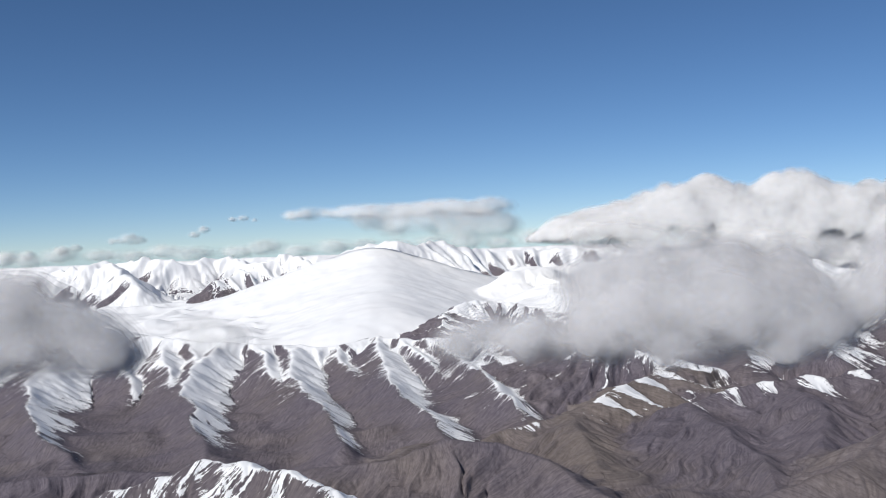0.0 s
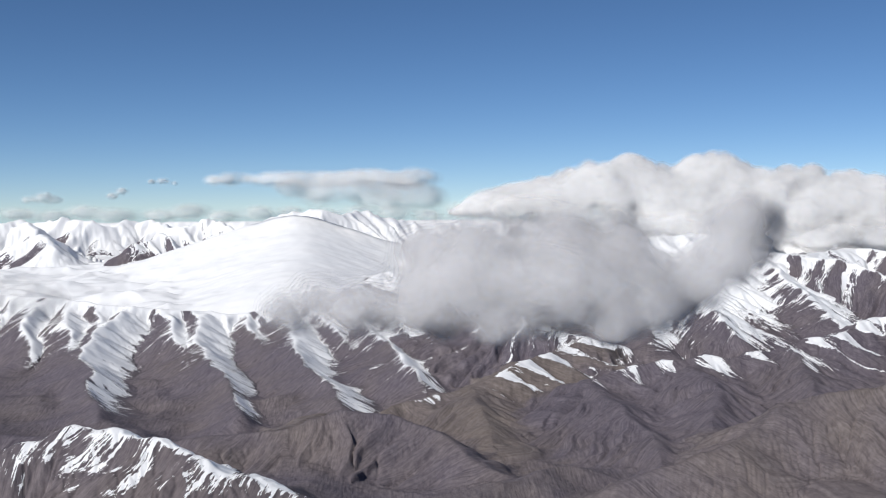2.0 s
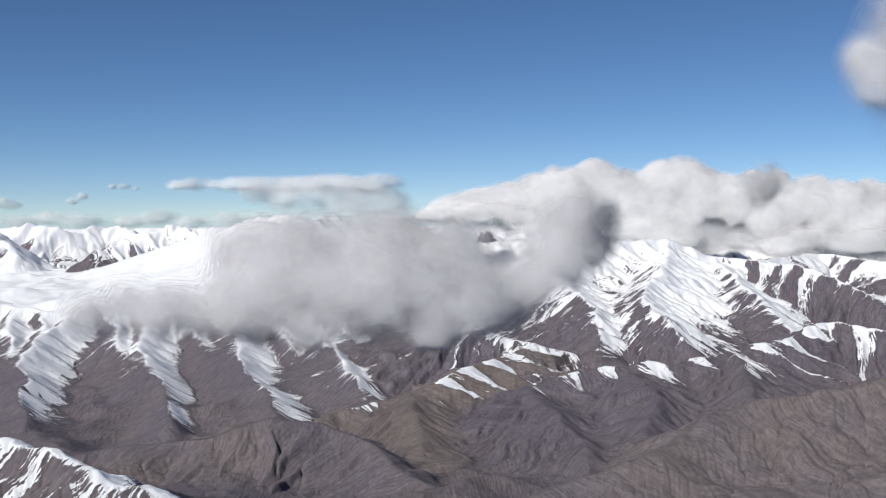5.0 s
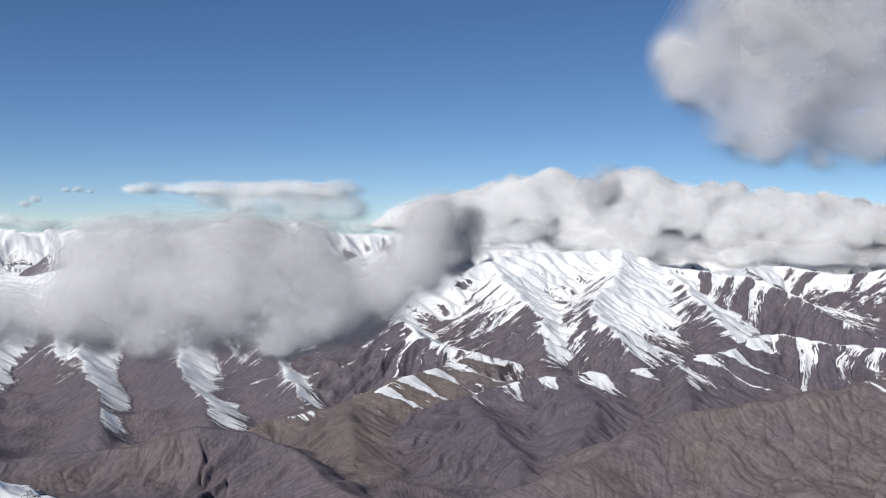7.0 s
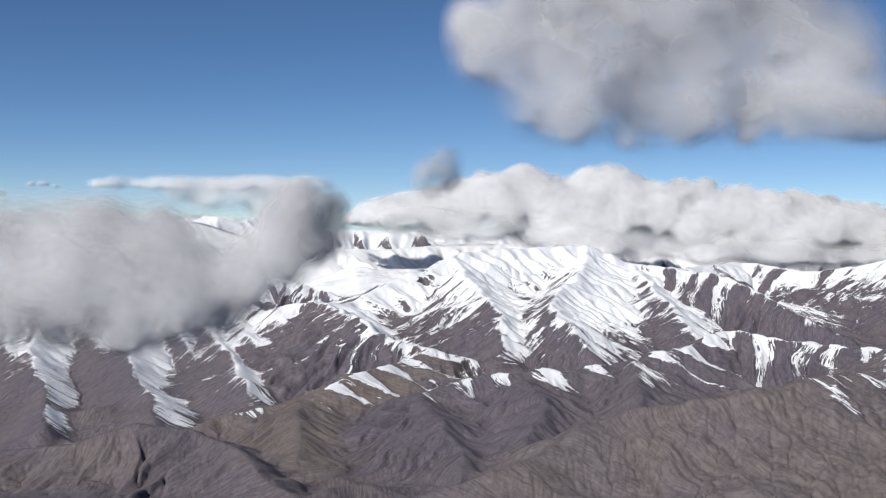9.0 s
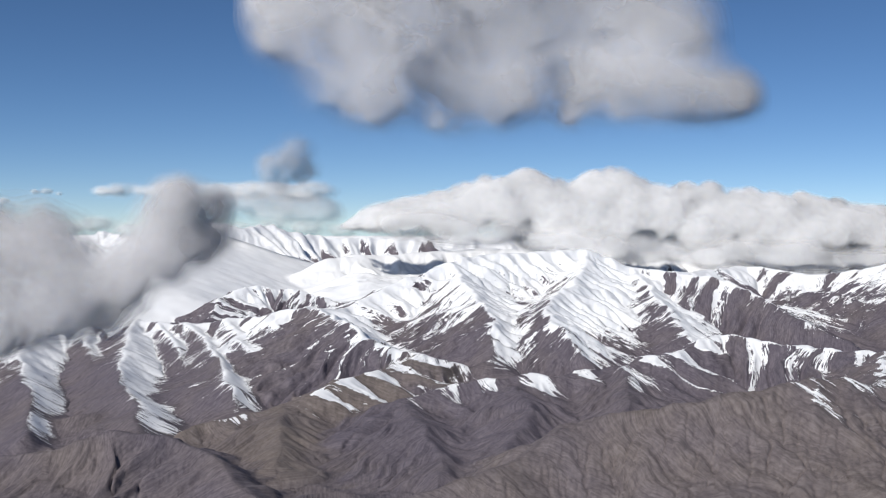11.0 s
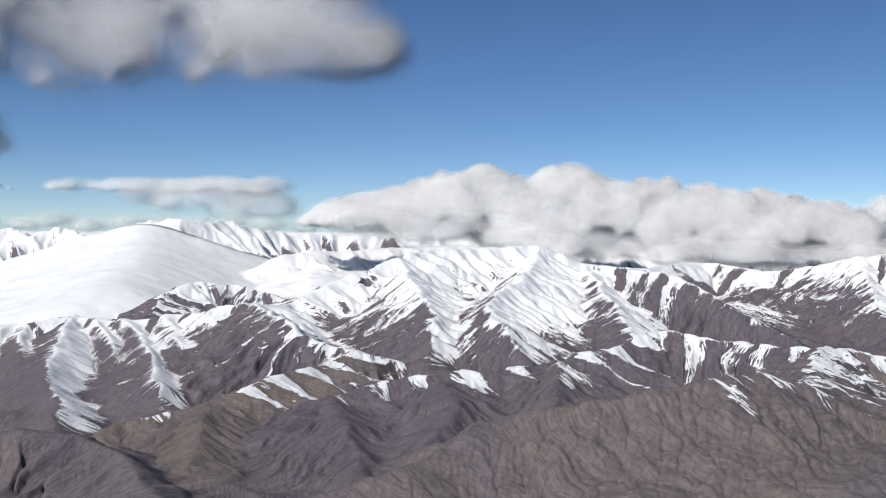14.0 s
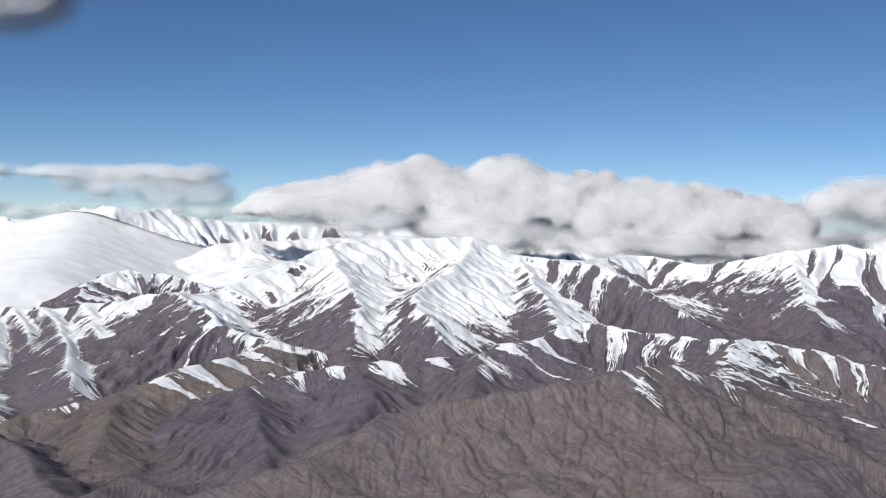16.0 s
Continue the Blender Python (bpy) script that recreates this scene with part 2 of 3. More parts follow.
ridge([(330, 1010, 98), (322, 910, 86), (292, 820, 73)], 0.42, 90, 7, 34, -1.1, -0.45, 0.1, "bare violet scree slope running down to the valley")
ridge([(430, 1030, 107), (420, 930, 95), (395, 840, 84)], 0.42, 90, 8, 34, -1.1, -0.2, 0.1, "violet scree spur with a little snow")
ridge([(112, 1012, 75), (118, 930, 68), (125, 850, 60)], 0.40, 90, 6, 34, -1.1, -0.5, 0.8, "tan scree slope running down to the valley")
ridge([(-20, 940, 66), (-60, 880, 64), (-130, 800, 58), (-200, 720, 52)], 0.40, 90, 6, 34, 0.3, -0.6, 0.7, "low tan hill of bare scree")
# the summit block
ridge([(266, 1516, 168), (323, 1559, 188), (370, 1612, 196), (423, 1647, 200), (490, 1668, 200), (556, 1680, 204), (622, 1671, 178)], 0.72, 128, 16, 40, -0.3, 0.0, 0.1, "snow-covered summit massif with rocky ribs")
ridge([(556, 1680, 200), (500, 1500, 166), (440, 1380, 150), (411, 1241, 137), (427, 1120, 94)], 0.62, 96, 8, 34, -0.6, 0.05, 0.15, "snowy spur below the summit")
ridge([(323, 1559, 186), (341, 1400, 152), (341, 1223, 127), (320, 1150, 97)], 0.62, 88, 8, 34, -0.6, 0.05, 0.15, "snowy spur with dark rock ribs")
ridge([(622, 1671, 178), (600, 1450, 142), (570, 1250, 110)], 0.62, 88, 8, 34, -0.6, 0.05, 0.1, "snowy spur with dark rock ribs")
# snow bias lowered: bare rock stands in for the shadow on this face
ridge([(622, 1671, 178), (660, 1615, 174), (720, 1506, 162), (763, 1348, 121), (788, 1243, 89)], 0.75, 110, 14, 44, -0.8, -0.4, 0.05, "dark steep shoulder, snow thinned in place of shade")
# the right-hand side; the range's snow cut back, partly in place of cloud shadow
ridge([(741, 1807, 162), (850, 1900, 165), (933, 1978, 168), (999, 1865, 158), (1047, 1806, 165), (1095, 1698, 188), (1151, 1638, 201), (1200, 1600, 196), (1400, 1560, 186), (1700, 1600, 180)], 0.69, 144, 20, 60, -0.2, 0.0, 0.1, "high snowy range with dark rock faces")
ridge([(1095, 1698, 188), (1020, 1520, 138), (960, 1350, 90)], 0.62, 96, 10, 27, -0.7, -0.1, 0.1, "rocky spur with streaks of snow")
# far
# snow thinned on four ridges: rock ribs, also replacing shading bright snow loses
ridge([(-1500, 2900, 190), (-1100, 2850, 192), (-935, 2774, 213), (-894, 2822, 219), (-860, 2760, 205), (-750, 2600, 155)], 0.8, 208, 34, 95, 0.1, -0.45, 0.1, "far white snow peak", 9.0)
ridge([(-1000, 3150, 205), (-834, 3069, 223), (-754, 3063, 198), (-673, 3159, 217), (-562, 3051, 198), (-430, 2800, 200)], 0.8, 208, 34, 95, 0.1, -0.45, 0.1, "far white snow peaks", 9.0)
ridge([(-560, 2600, 160), (-470, 2690, 196), (-389, 2740, 222), (-353, 2687, 202)], 0.75, 176, 26, 55, 0.1, -0.45, 0.1, "far snow ridge with shaded ribs", 9.0)
ridge([(-245, 2731, 224), (-129, 2704, 249), (-72, 2720, 230), (-16, 2817, 243), (75, 2911, 212), (220, 3000, 205), (420, 3000, 200)], 0.8, 208, 30, 85, 0.1, -0.45, 0.1, "far pointed snow peaks", 6.0)
ridge([(150, 2250, 172), (500, 2400, 186), (800, 2450, 186), (1200, 2500, 192), (1700, 2500, 192), (2300, 2500, 190)], 0.5, 240, 24, 80, 0.1, 0.8, 0.1, "far snowy range under the clouds")
ridge([(-2400, 3900, 190), (-1200, 3900, 196), (0, 3900, 200), (1200, 3900, 200), (2600, 3700, 195)], 0.5, 320, 22, 105, 0.1, 1.1, 0.1, "farthest white range at the skyline")


def facets(u, d, gap, seed):
    """Side spurs with one gentle and one steep face: their height from 0 to 1, which face it is (1: the gentle one, which keeps its snow), and a chance value for each spur."""
    p = u / gap + 0.45 * perlin(u / (gap * 2.7), d / (gap * 5.0), seed) + 0.06 * perlin(u / (gap * 0.5), d / (gap * 0.5), seed + 2)
    n = np.floor(p)
    f = p - n
    rise = np.where(f < 0.6, 1 - f / 0.6, (f - 0.6) / 0.4)
    face = np.clip(f / 0.06, 0, 1) * np.clip((0.66 - f) / 0.14, 0, 1)
    chance = PERM[(n.astype(np.int64) * 29 + seed * 17) & 255] / 255.0
    return rise, 2 * face - 1, chance


def valley(x, y):
    low = 52 + 26 * np.clip((y - 1050) / 500, 0, 1) + 30 * np.clip((y - 1500) / 900, 0, 1) + 5 * np.clip((y - 2400) / 900, 0, 1)
    low = low - 10 * np.clip((x - 700) / 400, 0, 1) * np.clip((1500 - y) / 300, 0, 1)
    low = low + 42 * np.clip((y - 1600) / 250, 0, 1) * np.clip((1000 - x) / 300, 0, 1) * np.clip((x - 50) / 150, 0, 1)
    return low + 7 * fbm(x / 130, y / 130, 3, 40) + 20 * (crests(x / 190 + 3.1, y / 190, 3, 44) - 0.5)


def land(x, y):
    """Height, owner (0: the valley floor), snow bias, rock tone and the streaks down the fall line at each place."""
    h = valley(x, y)
    streak = 0.5 * fbm(x / 40, y / 60, 2, 61)
    along, down = x.copy(), y.copy()
    owner, snow, tone = np.zeros(x.shape, int), 1.1 * np.clip((y - 1480) / 220, 0, 1) * np.clip((350 - x) / 150, 0, 1), np.full(x.shape, 0.3)
    wx = x + 9 * fbm(x / 90, y / 90, 3, 3)
    wy = y + 9 * fbm(x / 90, y / 90, 3, 9)
    for i, (points, slope, wide, spur, gap, lean, bias, shade, _, peak, blunt) in enumerate(RIDGES):
        line = smooth_line(points, max(20.0, points[0][1] / 60))
        fall_to = line[:, 2].max() + spur - 46
        tries = np.arange(20.0, 1200.0, 20.0)
        deep_enough = slope * tries / (1 + 0.35 * tries / wide) > fall_to
        reach = 50 + (tries[np.argmax(deep_enough)] if deep_enough.any() else 700.0)
        m = (x > line[:, 0].min() - reach) & (x < line[:, 0].max() + reach) & (y > line[:, 1].min() - reach) & (y < line[:, 1].max() + reach)
        if not m.any():
            continue
        d, s, top, side = near_line(wx[m], wy[m], line)
        away = np.sqrt(d * d + blunt * blunt) - blunt
        drop = slope * away / (1 + 0.35 * away / wide)
        k = i * 7 + 11
        u = s + side * 137.0 + lean * d + 0.35 * gap * fbm(x[m] / (gap * 2.4), y[m] / (gap * 2.4), 2, k + 3)
        rise, face, chance = facets(u, d, gap, k)
        rise2, face2, chance2 = facets(u + 0.12 * d, d, gap * 0.36, k + 3)
        ways = crests(u / gap, d / (gap * 2.4) + side * 3.3, 5, k, 0.55)
        fall = 1 - np.exp(-d / (gap * 0.7))
        z = top - drop + spur * fall * (0.95 * (rise - 0.45) + 0.28 * (rise2 - 0.5) + 0.7 * (ways - 0.66)) + peak * perlin(s / 22, s * 0 + 0.5, k + 5)
        a = h[m]
        up = z > a
        own, sn, tn, sk = owner[m], snow[m], tone[m], streak[m]
        relief = min(1.0, max(0.12, spur / 13.0))
        run = relief * (0.55 * face + 0.12 * face2 + 0.9 * (chance - 0.5) + 0.3 * (chance2 - 0.5)) + 0.45 * perlin(u / (gap * 0.19) + 0.3 * d / gap, d / (gap * 1.5), k + 37) + 0.3 * perlin(u / (gap * 0.085), d / (gap * 0.7), k + 41)
        w = np.clip((z - a) / 14 + 0.5, 0, 1)
        own[up] = i + 1
        sn, tn, sk = sn + w * (bias - sn), tn + w * (shade - tn), sk + w * (run - sk)
        mix = np.clip(0.5 + 0.5 * (z - a) / 5.0, 0, 1)
        h[m] = a + (z - a) * mix + 5.0 * mix * (1 - mix)
        owner[m], snow[m], tone[m], streak[m] = own, sn, tn, sk
        au, ad = along[m], down[m]
        au[up], ad[up] = u[up] + 300 * i, d[up]
        along[m], down[m] = au, ad
    snow = snow + 0.5 * np.clip((y - 1470) / 120, 0, 1) * np.clip((150 - x) / 150, 0, 1)
    rough = np.clip((h - 58) / 55, 0.1, 1) * np.clip(1.25 - snow, 0.03, 1)
    h = h + rough * (5.5 * (crests(x / 60, y / 60, 5, 70, 0.6) - 0.6) + 0.8 * fbm(x / 9, y / 9, 3, 80))
    return h, owner, snow, tone, streak, along, down


COLS, ROWS_N = 1130, 940
span = np.linspace(-0.54, 0.78, COLS)
deep = np.geomspace(450, 4300, ROWS_N)
GX = (span[None, :] * (deep[:, None] + 150) + 60.0)
GY = np.repeat(deep[:, None], COLS, 1)
GZ, OWNER, BIAS, TONE, STREAK, ALONG, DOWN = land(GX.ravel(), GY.ravel())
GZ = GZ.reshape(GX.shape)


def wash(zz, rounds, bite, creep):
    """Running water cuts gullies: each place drains to its lowest neighbour, and is cut the deeper the more land drains through it."""
    nr, nc = zz.shape
    cell = np.abs(np.gradient(GX, axis=1) * np.gradient(GY, axis=0)).ravel()
    here = np.arange(zz.size).reshape(zz.shape)
    z = zz.copy()
    keep = np.clip((1.7 - BIAS.reshape(zz.shape)) / 1.2, 0, 1) ** 2
    for _ in range(14):
        edge = np.pad(z, 1, mode="edge")
        least = np.min([edge[i:i + nr, j:j + nc] for i in range(3) for j in range(3) if (i, j) != (1, 1)], 0)
        z = np.maximum(z, least + 0.01)
    for _ in range(rounds):
        best, to, gone = np.full(z.shape, 1e-9), here.copy(), np.ones(z.shape)
        low = np.full(z.shape, 1e9)
        for di in (-1, 0, 1):
            for dj in (-1, 0, 1):
                if not (di or dj):
                    continue
                i0, i1, j0, j1 = max(0, -di), nr - max(0, di), max(0, -dj), nc - max(0, dj)
                a, o = (slice(i0, i1), slice(j0, j1)), (slice(i0 + di, i1 + di), slice(j0 + dj, j1 + dj))
                run = np.hypot(GX[o] - GX[a], GY[o] - GY[a])
                fall = (z[a] - z[o]) / run
                low[a] = np.minimum(low[a], z[o])
                m = fall > best[a]
                best[a] = np.where(m, fall, best[a])
                to[a] = np.where(m, here[o], to[a])
                gone[a] = np.where(m, run, gone[a])
        pit = (to == here)
        pit[0], pit[-1], pit[:, 0], pit[:, -1] = False, False, False, False
        z = np.where(pit, low + 0.02, z)
        r, jump = to.ravel(), to.ravel().copy()
        depth = (r != here.ravel()).astype(np.int64)
        for _j in range(14):
            depth = depth + depth[jump]
            jump = jump[jump]
        order = np.argsort(depth, kind="stable")
        cuts = np.searchsorted(depth[order], np.arange(depth.max() + 2))
        area = cell.copy()
        for k in range(len(cuts) - 2, 0, -1):
            some = order[cuts[k]:cuts[k + 1]]
            np.add.at(area, r[some], area[some])
        f = bite * np.minimum(np.sqrt(area), 260) / gone.ravel() * keep.ravel()
        q = z.ravel().copy()
        for k in range(1, len(cuts) - 1):
            some = order[cuts[k]:cuts[k + 1]]
            q[some] = (q[some] + f[some] * q[r[some]]) / (1 + f[some])
        z = q.reshape(z.shape)
        c = z.copy()
        c[1:-1, 1:-1] = (z[:-2, 1:-1] + z[2:, 1:-1] + z[1:-1, :-2] + z[1:-1, 2:]) / 4
        z = z + creep * (c - z)
    return z


GZ = np.maximum(wash(GZ, 6, 0.036, 0.10), GZ - 6)


def slopes(xx, yy, zz):
    """The unit normals of the sheet."""
    ax, ay, az = np.gradient(xx, axis=1), np.gradient(yy, axis=1), np.gradient(zz, axis=1)
    bx, by, bz = np.gradient(xx, axis=0), np.gradient(yy, axis=0), np.gradient(zz, axis=0)
    nx, ny, nz = ay * bz - az * by, az * bx - ax * bz, ax * by - ay * bx
    k = np.sqrt(nx * nx + ny * ny + nz * nz)
    return nx / k, ny / k, nz / k


NX, NY, NZ = (a.ravel() for a in slopes(GX, GY, GZ))


def calmer(a, times):
    for _ in range(times):
        a = (np.roll(a, 1, 0) + np.roll(a, -1, 0) + np.roll(a, 1, 1) + np.roll(a, -1, 1) + a) / 5
    return a


BROAD_X = slopes(GX, GY, calmer(GZ, 20))[0].ravel()
fx, fy, fz = GX.ravel(), GY.ravel(), GZ.ravel()
# snow lies high up and on gentle ground, keeps to the sides turned from the sun and to the gullies, and slides off steep rock
COVER = (fz - 121) / 52 + 0.15 * NX + 1.15 * BROAD_X + 1.1 * (NZ - 0.84) + BIAS + 0.75 * STREAK + 0.2 * fbm(fx / 80, fy / 80, 3, 21)
# the low near slopes have lost their snow
COVER = COVER - 0.9 * np.clip((104 - fz) / 15, 0, 1) * np.clip((1000 - fy) / 60, 0, 1) * np.clip((680 - fx) / 60, 0, 1)
COVER = np.clip(0.5 + COVER * 0.66, -0.6, 1.6)


def sheet(name, faces):
    """A mesh of the given quads of the sheet, with its snow cover and rock tone."""
    used, back = np.unique(faces, return_inverse=True)
    me = bpy.data.meshes.new(name)
    n = len(faces)
    me.vertices.add(len(used))
    me.vertices.foreach_set("co", np.stack([fx[used], fy[used], fz[used]], 1).astype(np.float32).ravel())
    me.loops.add(n * 4)
    me.loops.foreach_set("vertex_index", back.astype(np.int32).ravel())
    me.polygons.add(n)
    me.polygons.foreach_set("loop_start", np.arange(0, n * 4, 4, dtype=np.int32))
    for key, values in (("snow", COVER), ("tone", TONE)):
        me.attributes.new(key, "FLOAT", "POINT").data.foreach_set("value", values[used].astype(np.float32))
    me.attributes.new("fall", "FLOAT_VECTOR", "POINT").data.foreach_set("vector", np.stack([ALONG[used], DOWN[used], 0 * used], 1).astype(np.float32).ravel())
    me.polygons.foreach_set("use_smooth", np.ones(n, dtype=bool))
    me.update(calc_edges=True)
    me.materials.append(ROCK_SNOW)
    return new(name, me)


idx = np.arange(GX.size).reshape(GX.shape)
QUADS = np.stack([idx[:-1, :-1], idx[:-1, 1:], idx[1:, 1:], idx[1:, :-1]], -1).reshape(-1, 4)
QUAD_OWNER = OWNER[QUADS[:, 0]]
for i in range(len(RIDGES) + 1):
    some = QUADS[QUAD_OWNER == i]
    if not len(some):
        continue
    if i == 0:
        tagged(sheet("ground", some), "brown scree valley floor with old snow high up", "ground", kind="structure")
    else:
        tagged(sheet("mountain", some), RIDGES[i - 1][8] or "bare mountain ridge with snow in its gullies", "mountain", "mountains of the range")

# the land goes on all round, below and behind
me = bpy.data.meshes.new("ground_beyond")
bm = bmesh.new()
bmesh.ops.create_grid(bm, x_segments=60, y_segments=60, size=5200)
for v in bm.verts:
    v.co.z = 30 + 14 * noise.noise(v.co * 0.002)
bm.to_mesh(me)
bm.free()
for key, value in (("snow", 0.2), ("tone", 0.4)):
    a = me.attributes.new(key, "FLOAT", "POINT")
    a.data.foreach_set("value", np.full(len(me.vertices), value, np.float32))
me.materials.append(ROCK_SNOW)
tagged(new("ground_beyond", me), "brown scree land reaching to the horizon", "ground", kind="structure")


# ---- clouds ----
def cloth(field, level, low, step):
    """The surface on which a field of values on a regular grid takes the given level: points and quads."""
    inside = field > level
    nx, ny, nz = field.shape
    total, count = np.zeros((nx - 1, ny - 1, nz - 1, 3)), np.zeros((nx - 1, ny - 1, nz - 1))
    corner = np.stack(np.meshgrid(np.arange(nx), np.arange(ny), np.arange(nz), indexing="ij"), -1).astype(float)
    quads = []
    for axis in range(3):
        o, p = [q for q in range(3) if q != axis]
        a, c = [slice(None)] * 3, [slice(None)] * 3
        a[axis], c[axis] = slice(0, -1), slice(1, None)
        fa, fc = field[tuple(a)], field[tuple(c)]
        cross = inside[tuple(a)] != inside[tuple(c)]
        part_way = np.where(cross, (level - fa) / np.where(cross, fc - fa, 1), 0)
        where = corner[tuple(a)].copy()
        where[..., axis] += part_way
        for do in (0, 1):
            for dp in (0, 1):
                take = [slice(None)] * 3
                take[o] = slice(do, field.shape[o] - 1 + do)
                take[p] = slice(dp, field.shape[p] - 1 + dp)
                m = cross[tuple(take)]
                count += m
                total += where[tuple(take)] * m[..., None]
        ii = np.argwhere(cross)
        ii = ii[(ii[:, o] > 0) & (ii[:, p] > 0) & (ii[:, o] < field.shape[o] - 1) & (ii[:, p] < field.shape[p] - 1)]
        ring = []
        for do, dp in ((-1, -1), (0, -1), (0, 0), (-1, 0)):
            v = ii.copy()
            v[:, o] += do
            v[:, p] += dp
            ring.append(v)
        ring = np.stack(ring, 1)
        turn = inside[tuple(a)][tuple(ii.T)] ^ (axis == 1)
        ring[~turn] = ring[~turn][:, ::-1]
        quads.append(ring)
    quads = np.concatenate(quads)
    number = np.ravel_multi_index(tuple(np.moveaxis(quads, -1, 0)), count.shape)
    used, back = np.unique(number, return_inverse=True)
    at = total.reshape(-1, 3)[used] / np.maximum(count.reshape(-1)[used], 1)[:, None]
    return low + at * step, back.reshape(-1, 4)


def haze_noise(p, scale, octaves, seed):
    q = (p / scale).astype(np.float32)
    return (fbm(q[..., 0] + 0.4 * q[..., 2], q[..., 1] - 0.3 * q[..., 2], octaves, seed) + fbm(q[..., 1] + 5.2, q[..., 2] + 0.5 * q[..., 0], octaves, seed + 7) + fbm(q[..., 2] - 3.1, q[..., 0] + 0.4 * q[..., 1], octaves, seed + 13)) / 2.0


def cloud(blobs, seed, looks, label, grain=0.16, lumps=0.38, flat=1.0, base=None, merge=1.15, lift=0.8, billow=0.0, fade_under=1.0, levels=(1.05, 0.9, 0.76, 0.64, 0.53, 0.43, 0.34, 0.26, 0.19, 0.13)):
    """A cloud: a dense heart inside layers of mist that get thinner outwards. blobs: puffs, each a centre and a radius; base: the height of its flat underside."""
    b = np.array(blobs, float)
    mean = float(b[:, 3].mean())
    step = mean * grain
    pad = b[:, 3].max() * 1.9
    low, high = b[:, :3].min(0) - pad, b[:, :3].max(0) + pad
    n = np.ceil((high - low) / step).astype(int)
    p = low + step * np.stack(np.meshgrid(*[np.arange(k) for k in n], indexing="ij"), -1)
    field = np.zeros(p.shape[:3])
    for x, y, z, r in b:
        i0 = np.maximum(((np.array((x, y, z)) - 2.2 * r - low) / step).astype(int), 0)
        i1 = ((np.array((x, y, z)) + 2.2 * r - low) / step).astype(int) + 2
        box = tuple(slice(q, w) for q, w in zip(i0, i1))
        d = p[box] - (x, y, z)
        field[box] += np.exp(-merge * (d[..., 0] ** 2 + d[..., 1] ** 2 + (d[..., 2] / flat) ** 2) / r ** 2)
    field = field ** (1 / merge)
    some = field > 0.04
    field[some] *= 1 + lumps * haze_noise(p[some], mean * 1.5, 3, seed)
    if billow:
        field[some] *= 1 + billow * (2.2 * np.abs(haze_noise(p[some], mean * 1.7, 3, seed + 50)) - 0.45)
    ragged = np.zeros_like(field)
    ragged[some] = haze_noise(p[some], mean * 0.95, 3, seed + 20)
    if base is not None:
        field *= np.clip((p[..., 2] - base) / (mean * 0.9) + 0.6, 0, 1)
    field[0], field[-1], field[:, 0], field[:, -1], field[:, :, 0], field[:, :, -1] = 0, 0, 0, 0, 0, 0
    broad = field.copy()
    for axis in range(3):
        for _ in range(4):
            broad = (np.roll(broad, 2, axis) + np.roll(broad, -2, axis) + np.roll(broad, 1, axis) + np.roll(broad, -1, axis) + broad) / 5
    lie = -np.stack(np.gradient(broad), -1)
    lie /= np.linalg.norm(lie, axis=-1, keepdims=True) + 1e-6
    top = new("cloud")
    mid = b[:, :3].mean(0)
    top.location = mid
    for k, (level, mat) in enumerate(zip(levels, looks)):
        f = field * (1 + 0.06 * k * np.roll(ragged, (3 * k, 2 * k, k), (0, 1, 2))) if k else field
        if f.max() <= level:
            continue
        co, quads = cloth(f, level, low - mid, step)
        name = "heart" if k == 0 and len(looks) > 3 else "mist"
        me = bpy.data.meshes.new(name)
        me.vertices.add(len(co))
        me.vertices.foreach_set("co", co.astype(np.float32).ravel())
        me.loops.add(len(quads) * 4)
        me.loops.foreach_set("vertex_index", quads.astype(np.int32).ravel())
        me.polygons.add(len(quads))
        me.polygons.foreach_set("loop_start", np.arange(0, len(quads) * 4, 4, dtype=np.int32))
        me.polygons.foreach_set("use_smooth", np.ones(len(quads), dtype=bool))
        me.update(calc_edges=True)
        at = np.clip(((co + mid - low) / step).round().astype(int), 0, np.array(field.shape) - 1)
        broad_way = lie[at[:, 0], at[:, 1], at[:, 2]]
        # undersides made more see-through, which takes away their dark shaded rim
        thin = 1 - fade_under * min(1.0, 0.25 + 0.12 * k) * np.clip(-broad_way[:, 2] * 1.2, 0, 0.9)
        me.attributes.new("dense", "FLOAT", "POINT").data.foreach_set("value", thin.astype(np.float32))
        # normals bent up and forward, so undersides shade as if lit
        way = broad_way * (1, 1, 1 - 0.7 * lift) + (0, -0.3 * lift, 0.7 * lift)
        way /= np.linalg.norm(way, axis=1, keepdims=True) + 1e-6
        me.attributes.new("lie", "FLOAT_VECTOR", "POINT").data.foreach_set("vector", way.astype(np.float32).ravel())
        me.materials.append(mat)
        layer = tagged(new(name, me), kind="stuff")
        layer.parent = top
    return tagged(top, label, "cloud", "clouds in the sky")


